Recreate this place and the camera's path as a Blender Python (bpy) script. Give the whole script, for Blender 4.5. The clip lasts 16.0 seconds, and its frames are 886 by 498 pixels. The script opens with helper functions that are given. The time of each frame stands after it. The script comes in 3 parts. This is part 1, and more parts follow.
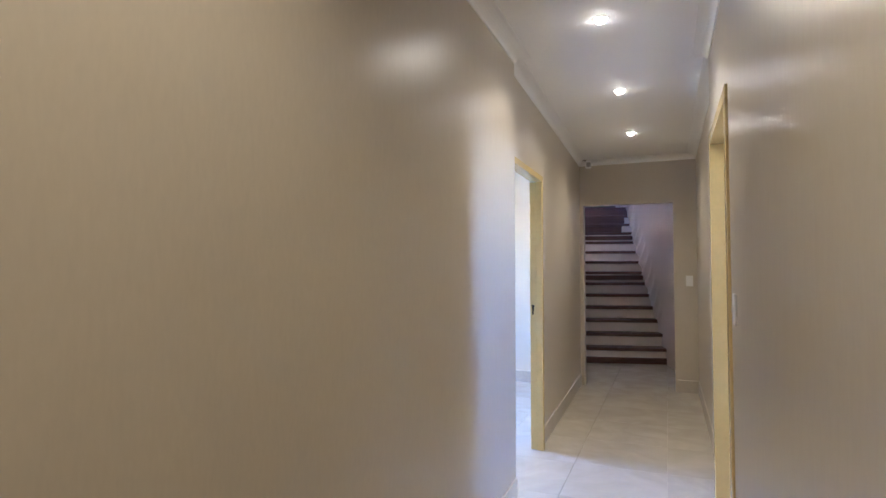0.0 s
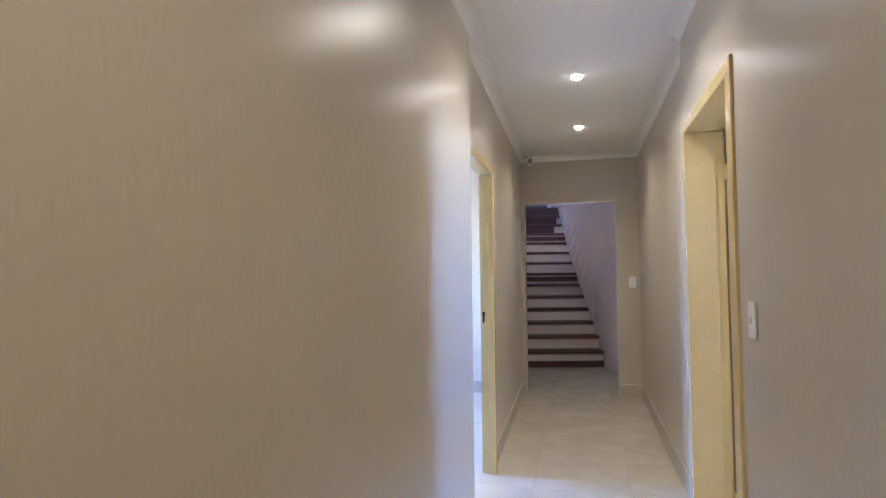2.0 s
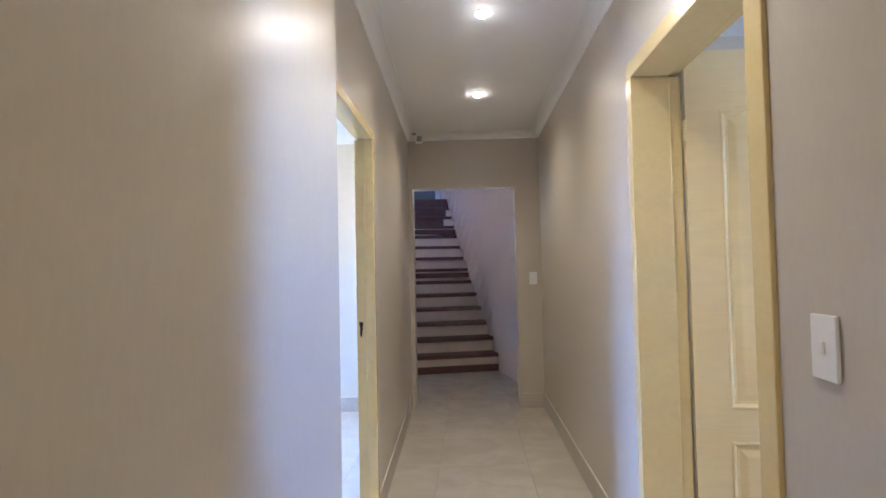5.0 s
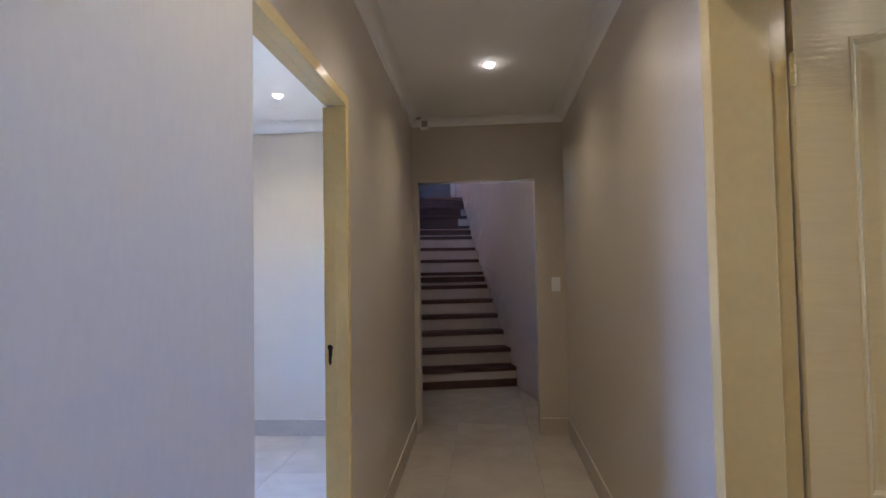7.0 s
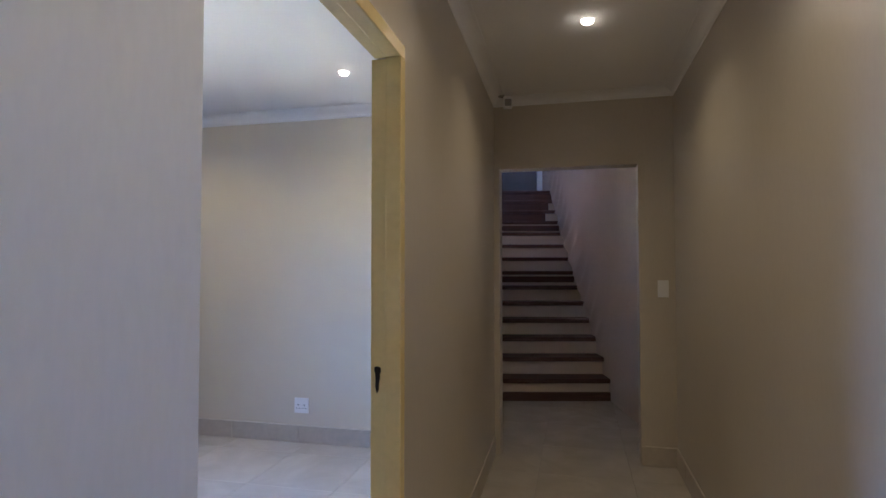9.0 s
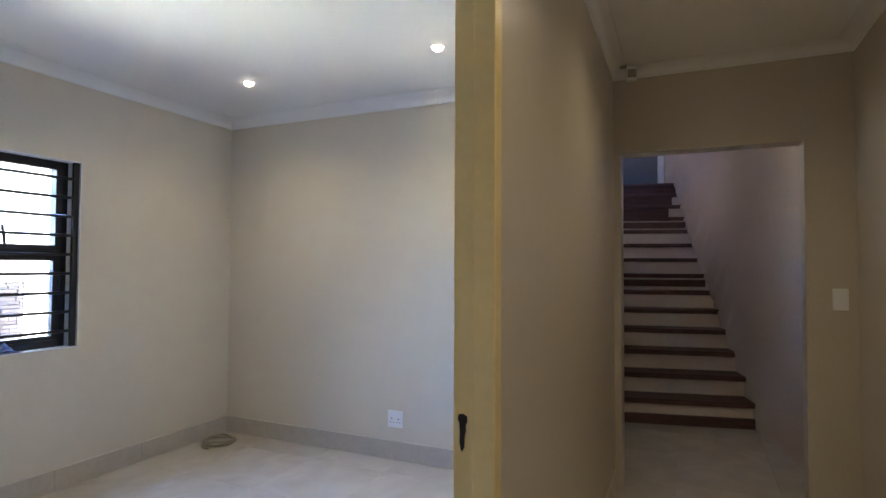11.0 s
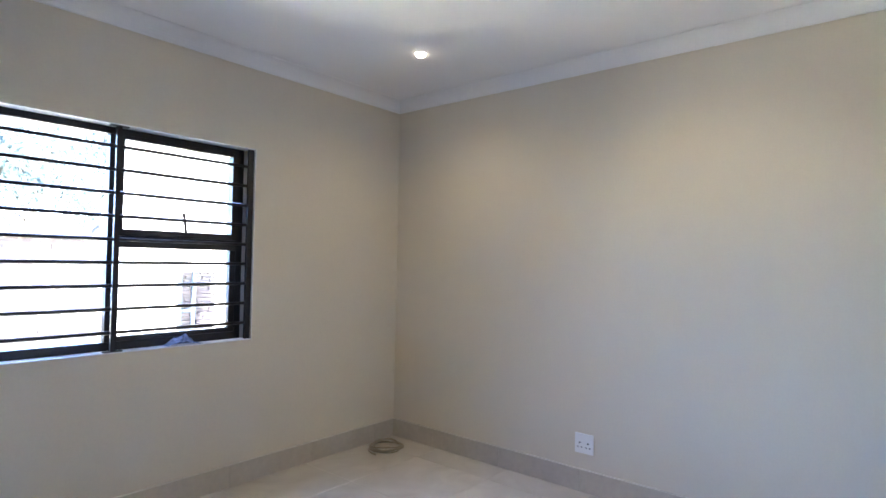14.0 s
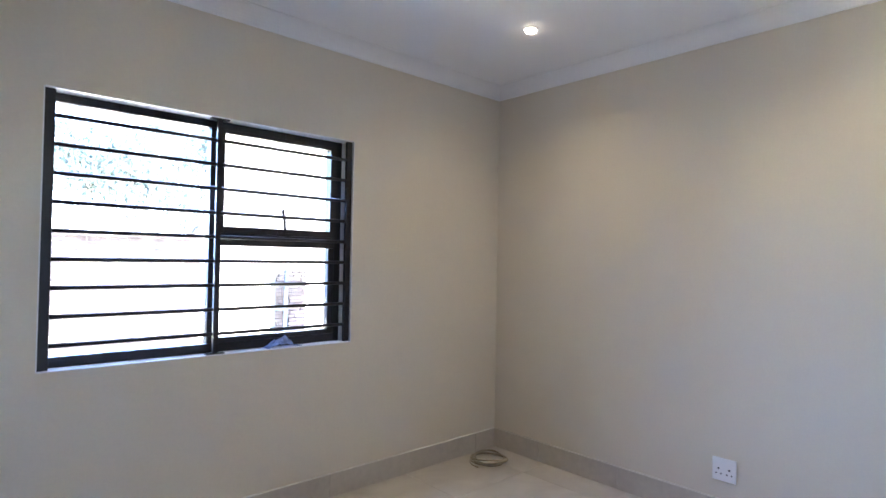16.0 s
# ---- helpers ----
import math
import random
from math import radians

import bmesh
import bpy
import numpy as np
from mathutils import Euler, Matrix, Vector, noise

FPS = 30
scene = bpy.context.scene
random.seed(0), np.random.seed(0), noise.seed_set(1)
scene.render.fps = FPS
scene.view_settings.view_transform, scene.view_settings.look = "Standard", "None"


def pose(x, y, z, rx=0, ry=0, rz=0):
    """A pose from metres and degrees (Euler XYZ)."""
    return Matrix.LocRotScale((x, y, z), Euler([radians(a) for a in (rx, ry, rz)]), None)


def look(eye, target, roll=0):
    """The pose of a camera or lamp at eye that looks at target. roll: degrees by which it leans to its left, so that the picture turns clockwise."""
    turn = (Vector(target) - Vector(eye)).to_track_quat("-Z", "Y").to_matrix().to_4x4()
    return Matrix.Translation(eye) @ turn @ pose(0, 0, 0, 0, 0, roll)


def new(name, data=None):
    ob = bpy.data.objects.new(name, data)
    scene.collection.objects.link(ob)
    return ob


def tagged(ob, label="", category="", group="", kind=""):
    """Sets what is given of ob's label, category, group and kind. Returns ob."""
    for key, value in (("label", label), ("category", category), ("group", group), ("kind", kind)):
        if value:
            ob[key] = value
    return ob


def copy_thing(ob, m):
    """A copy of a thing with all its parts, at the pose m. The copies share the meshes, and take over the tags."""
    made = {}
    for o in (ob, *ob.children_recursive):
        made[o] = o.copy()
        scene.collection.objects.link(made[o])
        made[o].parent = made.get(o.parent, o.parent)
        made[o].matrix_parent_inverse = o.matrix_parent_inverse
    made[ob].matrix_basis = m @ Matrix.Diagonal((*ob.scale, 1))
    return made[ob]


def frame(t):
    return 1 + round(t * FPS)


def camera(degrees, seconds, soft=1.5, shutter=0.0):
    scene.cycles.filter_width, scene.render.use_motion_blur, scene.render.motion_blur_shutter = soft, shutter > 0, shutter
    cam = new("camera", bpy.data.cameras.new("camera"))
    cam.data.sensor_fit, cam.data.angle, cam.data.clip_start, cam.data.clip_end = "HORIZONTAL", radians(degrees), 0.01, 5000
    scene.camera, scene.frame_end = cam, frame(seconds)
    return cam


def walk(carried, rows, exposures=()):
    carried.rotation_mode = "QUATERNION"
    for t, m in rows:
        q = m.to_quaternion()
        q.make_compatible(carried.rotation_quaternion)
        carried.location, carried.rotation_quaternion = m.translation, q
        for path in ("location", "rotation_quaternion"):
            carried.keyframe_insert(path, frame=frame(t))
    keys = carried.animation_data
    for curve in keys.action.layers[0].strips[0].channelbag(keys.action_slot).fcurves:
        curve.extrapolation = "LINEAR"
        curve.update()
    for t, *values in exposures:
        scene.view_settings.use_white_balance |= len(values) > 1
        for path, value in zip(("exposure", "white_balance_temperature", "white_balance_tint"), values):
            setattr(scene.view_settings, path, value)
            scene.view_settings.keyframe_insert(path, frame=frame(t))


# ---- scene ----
cam = camera(77.0, 16.0)
PATH = [
    (0, (0.308, 0.065, 1.36), (-0.44, 1.918, 1.437), 0.0),
    (0.5, (0.246, 0.112, 1.365), (-0.442, 1.988, 1.437), 0.4),
    (1, (0.165, 0.196, 1.367), (-0.449, 2.098, 1.443), 0.0),
    (1.5, (0.067, 0.331, 1.374), (-0.475, 2.254, 1.458), -0.4),
    (2, (0.02, 0.493, 1.376), (-0.469, 2.431, 1.458), -0.6),
    (2.5, (-0.007, 0.638, 1.373), (-0.432, 2.592, 1.427), -0.7),
    (3, (-0.057, 0.794, 1.366), (-0.389, 2.765, 1.426), -0.8),
    (3.5, (-0.127, 0.935, 1.365), (-0.338, 2.923, 1.424), -0.9),
    (4, (-0.155, 1.069, 1.361), (-0.273, 3.064, 1.419), -1.2),
    (4.2, (-0.146, 1.137, 1.362), (-0.251, 3.134, 1.421), -1.3),
    (6.3, (-0.062, 1.906, 1.384), (-0.141, 3.903, 1.452), -1.1),
    (6.5, (-0.057, 1.965, 1.383), (-0.15, 3.962, 1.451), -1.0),
    (7, (-0.032, 2.147, 1.385), (-0.193, 4.139, 1.458), -1.0),
    (7.5, (-0.032, 2.292, 1.381), (-0.266, 4.277, 1.455), -0.9),
    (8, (-0.042, 2.436, 1.393), (-0.346, 4.412, 1.463), -0.6),
    (10.3, (-0.132, 3.029, 1.403), (-0.836, 4.9, 1.467), 0.3),
    (10.5, (-0.148, 3.086, 1.407), (-0.89, 4.942, 1.471), 0.3),
    (11, (-0.2, 3.184, 1.413), (-1.023, 5.006, 1.476), 0.3),
    (11.5, (-0.259, 3.269, 1.402), (-1.169, 5.049, 1.464), 0.5),
    (12, (-0.347, 3.366, 1.401), (-1.339, 5.102, 1.457), 0.6),
    (12.5, (-0.414, 3.46, 1.39), (-1.497, 5.14, 1.444), 0.8),
    (13, (-0.494, 3.504, 1.38), (-1.653, 5.133, 1.434), 0.9),
    (13.5, (-0.596, 3.545, 1.386), (-1.819, 5.127, 1.439), 1.0),
    (14, (-0.688, 3.582, 1.389), (-1.967, 5.118, 1.437), 1.1),
    (14.5, (-0.777, 3.61, 1.386), (-2.109, 5.1, 1.433), 1.0),
    (15, (-0.853, 3.635, 1.38), (-2.235, 5.079, 1.422), 1.1),
    (15.5, (-0.951, 3.658, 1.382), (-2.383, 5.053, 1.423), 1.0),
    (16, (-1.028, 3.676, 1.383), (-2.506, 5.023, 1.421), 1.0),
]
EXPOSURES = [(0.0, 5.88, 5020, 22), (4.2, 6.12, 4880, 22), (6.3, 5.36, 5150, 25), (7.2, 4.92, 5250, 26), (8.2, 4.57, 5330, 26), (10.3, 4.74, 5560, 19), (12.5, 4.86, 5680, 19), (16.0, 4.88, 5720, 22)]
walk(cam, [(t, look(eye, target, roll)) for t, eye, target, roll in PATH], EXPOSURES)

# ---- world and sun ----
SUN_DIR = Vector((0.16, -0.46, 0.88)).normalized()      # towards the sun
world = bpy.data.worlds.new("daylight")
scene.world = world
world.use_nodes = True
wn = world.node_tree.nodes
sky = wn.new("ShaderNodeTexSky")
sky.sky_type, sky.sun_disc = "NISHITA", False
sky.dust_density, sky.ozone_density = 0.0, 4.5
sky.sun_elevation = math.asin(SUN_DIR.z)
sky.sun_rotation = math.atan2(SUN_DIR.x, SUN_DIR.y)
wn["Background"].inputs["Strength"].default_value = 0.15
world.node_tree.links.new(sky.outputs["Color"], wn["Background"].inputs["Color"])
sun = new("sun", bpy.data.lights.new("sun", "SUN"))
sun.data.energy, sun.data.angle, sun.data.color = 5.0, radians(0.53), (1.0, 0.95, 0.87)
sun.matrix_world = look(SUN_DIR * 30, (0, 0, 0))

# area lamps added at the two windows in place of skylight, aimed inwards and down
def sky_fill(eye, target, width, height, watts):
    li = new("window_sky_fill", bpy.data.lights.new("window_sky_fill", "AREA"))
    li.data.shape, li.data.size, li.data.size_y = "RECTANGLE", width, height
    li.data.energy, li.data.color, li.data.spread = watts, (0.38, 0.56, 1.0), radians(112)
    li.matrix_world = look(eye, target)


sky_fill((-4.04, 4.75, 1.50), (-3.04, 4.75, 0.85), 1.40, 1.10, 1.42)
sky_fill((3.99, 3.19, 2.00), (2.99, 3.10, 1.62), 0.78, 0.70, 0.30)

LAMP_WATTS = 0.62
CEIL = 2.67


# ---- materials ----
def material(name, colour, rough=0.5, metal=0.0, var=0.06, scale=3.0, fine=60.0, bump=0.15, stretch=(1, 1, 1), spec=0.5, coat=0.0, bump_scale=None, dist=0.002):
    """Painted or plain surface: broad mottling, fine grain and a little relief, in metres."""
    m = bpy.data.materials.new(name)
    m.use_nodes = True
    n, l = m.node_tree.nodes, m.node_tree.links
    b = n["Principled BSDF"]
    mp = n.new("ShaderNodeMapping")
    mp.inputs["Scale"].default_value = stretch
    geo = n.new("ShaderNodeNewGeometry")
    l.new(geo.outputs["Position"], mp.inputs["Vector"])
    broad, grain = n.new("ShaderNodeTexNoise"), n.new("ShaderNodeTexNoise")
    broad.inputs["Scale"].default_value, broad.inputs["Detail"].default_value = scale, 4
    grain.inputs["Scale"].default_value, grain.inputs["Detail"].default_value = fine, 3
    l.new(mp.outputs["Vector"], broad.inputs["Vector"])
    l.new(mp.outputs["Vector"], grain.inputs["Vector"])
    add = n.new("ShaderNodeMath")
    add.operation = "ADD"
    l.new(broad.outputs["Fac"], add.inputs[0])
    l.new(grain.outputs["Fac"], add.inputs[1])
    ramp = n.new("ShaderNodeValToRGB")
    ramp.color_ramp.elements[0].position, ramp.color_ramp.elements[1].position = 0.35, 0.65
    half = n.new("ShaderNodeMath")
    half.operation = "MULTIPLY"
    half.inputs[1].default_value = 0.5
    l.new(add.outputs[0], half.inputs[0])
    l.new(half.outputs[0], ramp.inputs["Fac"])
    ramp.color_ramp.elements[0].color = (*[c * (1 - var) for c in colour], 1)
    ramp.color_ramp.elements[1].color = (*[min(1, c * (1 + var)) for c in colour], 1)
    l.new(ramp.outputs["Color"], b.inputs["Base Color"])
    mr = n.new("ShaderNodeMapRange")
    mr.inputs["To Min"].default_value, mr.inputs["To Max"].default_value = max(0.02, rough * 0.85), min(1, rough * 1.15)
    l.new(broad.outputs["Fac"], mr.inputs["Value"])
    l.new(mr.outputs["Result"], b.inputs["Roughness"])
    b.inputs["Metallic"].default_value = metal
    b.inputs["Specular IOR Level"].default_value = spec
    b.inputs["Coat Weight"].default_value = coat
    if bump:
        bp = n.new("ShaderNodeBump")
        bp.inputs["Strength"].default_value, bp.inputs["Distance"].default_value = bump, dist
        src = grain
        if bump_scale:
            src = n.new("ShaderNodeTexNoise")
            src.inputs["Scale"].default_value, src.inputs["Detail"].default_value = bump_scale, 3
            l.new(mp.outputs["Vector"], src.inputs["Vector"])
        l.new(src.outputs["Fac"], bp.inputs["Height"])
        l.new(bp.outputs["Normal"], b.inputs["Normal"])
    return m


def marble(name, light, dark, rough):
    """Polished porcelain with soft cloudy veins; each piece is shifted by its own random value."""
    m = bpy.data.materials.new(name)
    m.use_nodes = True
    n, l = m.node_tree.nodes, m.node_tree.links
    b = n["Principled BSDF"]
    geo, info = n.new("ShaderNodeNewGeometry"), n.new("ShaderNodeObjectInfo")
    shift = n.new("ShaderNodeVectorMath")
    shift.operation = "MULTIPLY_ADD"
    comb = n.new("ShaderNodeCombineXYZ")
    for k in range(3):
        l.new(info.outputs["Random"], comb.inputs[k])
    shift.inputs[1].default_value = (17.0, 31.0, 9.0)
    l.new(comb.outputs[0], shift.inputs[0])
    l.new(geo.outputs["Position"], shift.inputs[2])
    warp, vein = n.new("ShaderNodeTexNoise"), n.new("ShaderNodeTexNoise")
    warp.inputs["Scale"].default_value, warp.inputs["Detail"].default_value, warp.inputs["Distortion"].default_value = 1.6, 6, 1.2
    vein.inputs["Scale"].default_value, vein.inputs["Detail"].default_value, vein.inputs["Distortion"].default_value = 2.2, 6, 2.0
    l.new(shift.outputs[0], warp.inputs["Vector"])
    l.new(shift.outputs[0], vein.inputs["Vector"])
    mix = n.new("ShaderNodeMath")
    mix.operation = "MULTIPLY"
    l.new(warp.outputs["Fac"], mix.inputs[0])
    l.new(vein.outputs["Fac"], mix.inputs[1])
    ramp = n.new("ShaderNodeValToRGB")
    ramp.color_ramp.elements[0].position, ramp.color_ramp.elements[1].position = 0.14, 0.36
    ramp.color_ramp.elements[0].color, ramp.color_ramp.elements[1].color = (*dark, 1), (*light, 1)
    l.new(mix.outputs[0], ramp.inputs["Fac"])
    l.new(ramp.outputs["Color"], b.inputs["Base Color"])
    mr = n.new("ShaderNodeMapRange")
    mr.inputs["To Min"].default_value, mr.inputs["To Max"].default_value = rough * 0.8, rough * 1.4
    l.new(vein.outputs["Fac"], mr.inputs["Value"])
    l.new(mr.outputs["Result"], b.inputs["Roughness"])
    return m


def timber(name, a, c, rough):
    m = bpy.data.materials.new(name)
    m.use_nodes = True
    n, l = m.node_tree.nodes, m.node_tree.links
    b = n["Principled BSDF"]
    tc = n.new("ShaderNodeTexCoord")
    mp = n.new("ShaderNodeMapping")
    mp.inputs["Scale"].default_value = (2.0, 22.0, 22.0)
    l.new(tc.outputs["Object"], mp.inputs["Vector"])
    no = n.new("ShaderNodeTexNoise")
    no.inputs["Scale"].default_value, no.inputs["Detail"].default_value, no.inputs["Distortion"].default_value = 1.5, 6, 0.8
    l.new(mp.outputs["Vector"], no.inputs["Vector"])
    ramp = n.new("ShaderNodeValToRGB")
    ramp.color_ramp.elements[0].position, ramp.color_ramp.elements[1].position = 0.3, 0.7
    ramp.color_ramp.elements[0].color, ramp.color_ramp.elements[1].color = (*a, 1), (*c, 1)
    l.new(no.outputs["Fac"], ramp.inputs["Fac"])
    l.new(ramp.outputs["Color"], b.inputs["Base Color"])
    b.inputs["Roughness"].default_value = rough
    bp = n.new("ShaderNodeBump")
    bp.inputs["Strength"].default_value, bp.inputs["Distance"].default_value = 0.2, 0.001
    l.new(no.outputs["Fac"], bp.inputs["Height"])
    l.new(bp.outputs["Normal"], b.inputs["Normal"])
    return m


def emitter(name, colour, strength):
    m = bpy.data.materials.new(name)
    m.use_nodes = True
    b = m.node_tree.nodes["Principled BSDF"]
    b.inputs["Base Color"].default_value = (0.9, 0.9, 0.9, 1)
    b.inputs["Emission Color"].default_value = (*colour, 1)
    b.inputs["Emission Strength"].default_value = strength
    return m


def glass(name):
    m = bpy.data.materials.new(name)
    m.use_nodes = True
    n, l = m.node_tree.nodes, m.node_tree.links
    for x in list(n):
        if x.type == "BSDF_PRINCIPLED":
            n.remove(x)
    tr, gl, mx, fr = n.new("ShaderNodeBsdfTransparent"), n.new("ShaderNodeBsdfGlossy"), n.new("ShaderNodeMixShader"), n.new("ShaderNodeFresnel")
    tr.inputs["Color"].default_value = (0.95, 0.97, 0.96, 1)
    gl.inputs["Roughness"].default_value = 0.02
    fr.inputs["IOR"].default_value = 1.45
    l.new(fr.outputs[0], mx.inputs[0])
    l.new(tr.outputs[0], mx.inputs[1])
    l.new(gl.outputs[0], mx.inputs[2])
    l.new(mx.outputs[0], n["Material Output"].inputs["Surface"])
    return m


# one beige paint in two tones; the rooms' brighter light is put into ROOM_WALL
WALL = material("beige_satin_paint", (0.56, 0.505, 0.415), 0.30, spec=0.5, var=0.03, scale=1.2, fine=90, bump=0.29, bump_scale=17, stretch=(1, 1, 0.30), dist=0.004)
ROOM_WALL = material("beige_matt_paint_lightened", (0.69, 0.625, 0.50), 0.5, var=0.025, scale=1.2, fine=90, bump=0.10, bump_scale=30, dist=0.002)
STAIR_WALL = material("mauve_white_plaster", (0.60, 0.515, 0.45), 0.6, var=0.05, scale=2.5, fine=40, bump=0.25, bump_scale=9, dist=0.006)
CEILING = material("white_ceiling_paint", (0.90, 0.895, 0.875), 0.7, var=0.015, scale=1.0, fine=60, bump=0.05)
CORNICE = material("white_cornice_paint", (0.86, 0.855, 0.835), 0.6, var=0.015, scale=2.0, fine=60, bump=0.05)
FRAME = material("cream_gloss_enamel", (0.75, 0.60, 0.285), 0.14, var=0.035, scale=4, fine=50, bump=0.35, bump_scale=55, dist=0.001)
LEAF = material("cream_door_enamel", (0.85, 0.70, 0.385), 0.20, var=0.03, scale=4, fine=40, bump=0.85, bump_scale=85, stretch=(0.12, 1, 1), dist=0.001)
TILE = marble("cream_porcelain", (0.635, 0.585, 0.495), (0.545, 0.495, 0.41), 0.16)
SKIRT = material("grey_cream_porcelain", (0.52, 0.465, 0.385), 0.34, var=0.07, scale=6, fine=25, bump=0.04)
SEALANT = material("pale_sealant", (0.66, 0.61, 0.52), 0.6, var=0.08, scale=14, fine=60, bump=0.2)
GROUT = material("beige_grout", (0.61, 0.56, 0.475), 0.9, var=0.08, scale=8, fine=120)
PLASTIC = material("white_plastic", (0.86, 0.86, 0.85), 0.3, var=0.01, bump=0.02)
GREY_PLASTIC = material("grey_plastic", (0.32, 0.31, 0.30), 0.35, var=0.02, bump=0.02)
BLACK = material("black_aluminium", (0.016, 0.015, 0.015), 0.35, var=0.1, scale=6, bump=0.03)
BAR = material("black_enamel_steel", (0.013, 0.011, 0.011), 0.4, var=0.15, scale=8, bump=0.05)
HOLE = material("dark_recess", (0.01, 0.008, 0.006), 0.8, bump=0)
STEEL = material("brushed_steel", (0.55, 0.53, 0.50), 0.35, metal=1.0, var=0.05, bump=0.05)
TREAD = timber("dark_red_brown_timber", (0.076, 0.034, 0.025), (0.142, 0.065, 0.047), 0.6)
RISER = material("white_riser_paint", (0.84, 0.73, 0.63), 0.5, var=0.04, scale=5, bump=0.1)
LAMP_GLOW = emitter("lamp_diffuser", (1.0, 0.84, 0.56), 1.5)
PANE = glass("clear_glass")
CABLE = material("beige_cable", (0.30, 0.255, 0.18), 0.5, var=0.12, scale=20, bump=0.1)


# ---- mesh tools ----
def mesh_object(name, bm, mat, parent=None, smooth=False):
    me = bpy.data.meshes.new(name)
    bmesh.ops.recalc_face_normals(bm, faces=bm.faces)
    bm.to_mesh(me)
    bm.free()
    if smooth:
        for p in me.polygons:
            p.use_smooth = True
    for one in mat if isinstance(mat, (list, tuple)) else [mat]:
        me.materials.append(one)
    ob = new(name, me)
    ob.parent = parent
    return ob


def add_box(bm, x0, x1, y0, y1, z0, z1, bevel=0.0):
    made = bmesh.ops.create_cube(bm, size=1.0)["verts"]
    for v in made:
        v.co = Vector(((x0 + x1) / 2 + v.co.x * (x1 - x0), (y0 + y1) / 2 + v.co.y * (y1 - y0), (z0 + z1) / 2 + v.co.z * (z1 - z0)))
    if bevel:
        edges = list({e for v in made for e in v.link_edges})
        bmesh.ops.bevel(bm, geom=edges, offset=bevel, segments=2, affect="EDGES", profile=0.6)


def box(name, x0, x1, y0, y1, z0, z1, mat, parent=None, bevel=0.0):
    bm = bmesh.new()
    add_box(bm, x0, x1, y0, y1, z0, z1, bevel)
    return mesh_object(name, bm, mat, parent)


def add_tube(bm, points, r, sides=8, closed=False):
    """A round bar along a line of points."""
    pts = [Vector(p) for p in points]
    rings = []
    for k, p in enumerate(pts):
        a = pts[k - 1] if k or closed else p
        c = pts[(k + 1) % len(pts)] if k + 1 < len(pts) or closed else p
        d = (c - a).normalized()
        side = d.cross(Vector((0, 0, 1)))
        if side.length < 0.05:
            side = d.cross(Vector((1, 0, 0)))
        side.normalize()
        up = side.cross(d)
        rings.append([bm.verts.new(p + r * (math.cos(2 * math.pi * j / sides) * side + math.sin(2 * math.pi * j / sides) * up)) for j in range(sides)])
    for k in range(len(rings) if closed else len(rings) - 1):
        a, c = rings[k], rings[(k + 1) % len(rings)]
        for j in range(sides):
            bm.faces.new((a[j], a[(j + 1) % sides], c[(j + 1) % sides], c[j]))
    if not closed:
        bm.faces.new(rings[0])
        bm.faces.new(rings[-1])


def add_disc(bm, c, r0, r1, z0, z1, sides=32):
    """An upright ring or disc (r0 = 0) between two heights."""
    loops = []
    for r, z in ((r0, z0), (r1, z0), (r1, z1), (r0, z1)):
        loops.append([bm.verts.new((c[0] + r * math.cos(2 * math.pi * k / sides), c[1] + r * math.sin(2 * math.pi * k / sides), z)) for k in range(sides)] if r else [bm.verts.new((c[0], c[1], z))])
    for a, b in zip(loops, loops[1:] + loops[:1]):
        if len(a) == 1 and len(b) == 1:
            continue
        for k in range(sides):
            q = [a[k % len(a)], a[(k + 1) % len(a)], b[(k + 1) % len(b)], b[k % len(b)]]
            bm.faces.new(list(dict.fromkeys(q)))


def slab(name, along, face, back, u0, u1, z0, z1, holes, mat, warp=None):
    """A wall with thickness whose openings go right through. along: "x" or "y"; face, back: the two sides;
    holes: (u0, u1, z0, z1); warp: moves the face's plane by a function of u."""
    us = sorted({u0, u1, *[h[0] for h in holes], *[h[1] for h in holes]})
    zs = sorted({z0, z1, *[h[2] for h in holes], *[h[3] for h in holes]})
    us = [u for u in us if u0 <= u <= u1]
    zs = [z for z in zs if z0 <= z <= z1]

    def full(i, j):
        if not (0 <= i < len(us) - 1 and 0 <= j < len(zs) - 1):
            return False
        u, z = (us[i] + us[i + 1]) / 2, (zs[j] + zs[j + 1]) / 2
        return not any(h[0] < u < h[1] and h[2] < z < h[3] for h in holes)

    bm, made = bmesh.new(), {}

    def vert(i, j, s):
        if (i, j, s) not in made:
            d = back if s else (warp(us[i]) if warp else face)
            made[i, j, s] = bm.verts.new((d, us[i], zs[j]) if along == "y" else (us[i], d, zs[j]))
        return made[i, j, s]

    for i in range(len(us) - 1):
        for j in range(len(zs) - 1):
            if not full(i, j):
                continue
            for s in (0, 1):
                bm.faces.new([vert(i, j, s), vert(i + 1, j, s), vert(i + 1, j + 1, s), vert(i, j + 1, s)])
            for di, dj, e in ((-1, 0, ((i, j), (i, j + 1))), (1, 0, ((i + 1, j), (i + 1, j + 1))), (0, -1, ((i, j), (i + 1, j))), (0, 1, ((i, j + 1), (i + 1, j + 1)))):
                if not full(i + di, j + dj):
                    bm.faces.new([vert(*e[0], 0), vert(*e[1], 0), vert(*e[1], 1), vert(*e[0], 1)])
    return tagged(mesh_object(name, bm, mat), kind="structure")


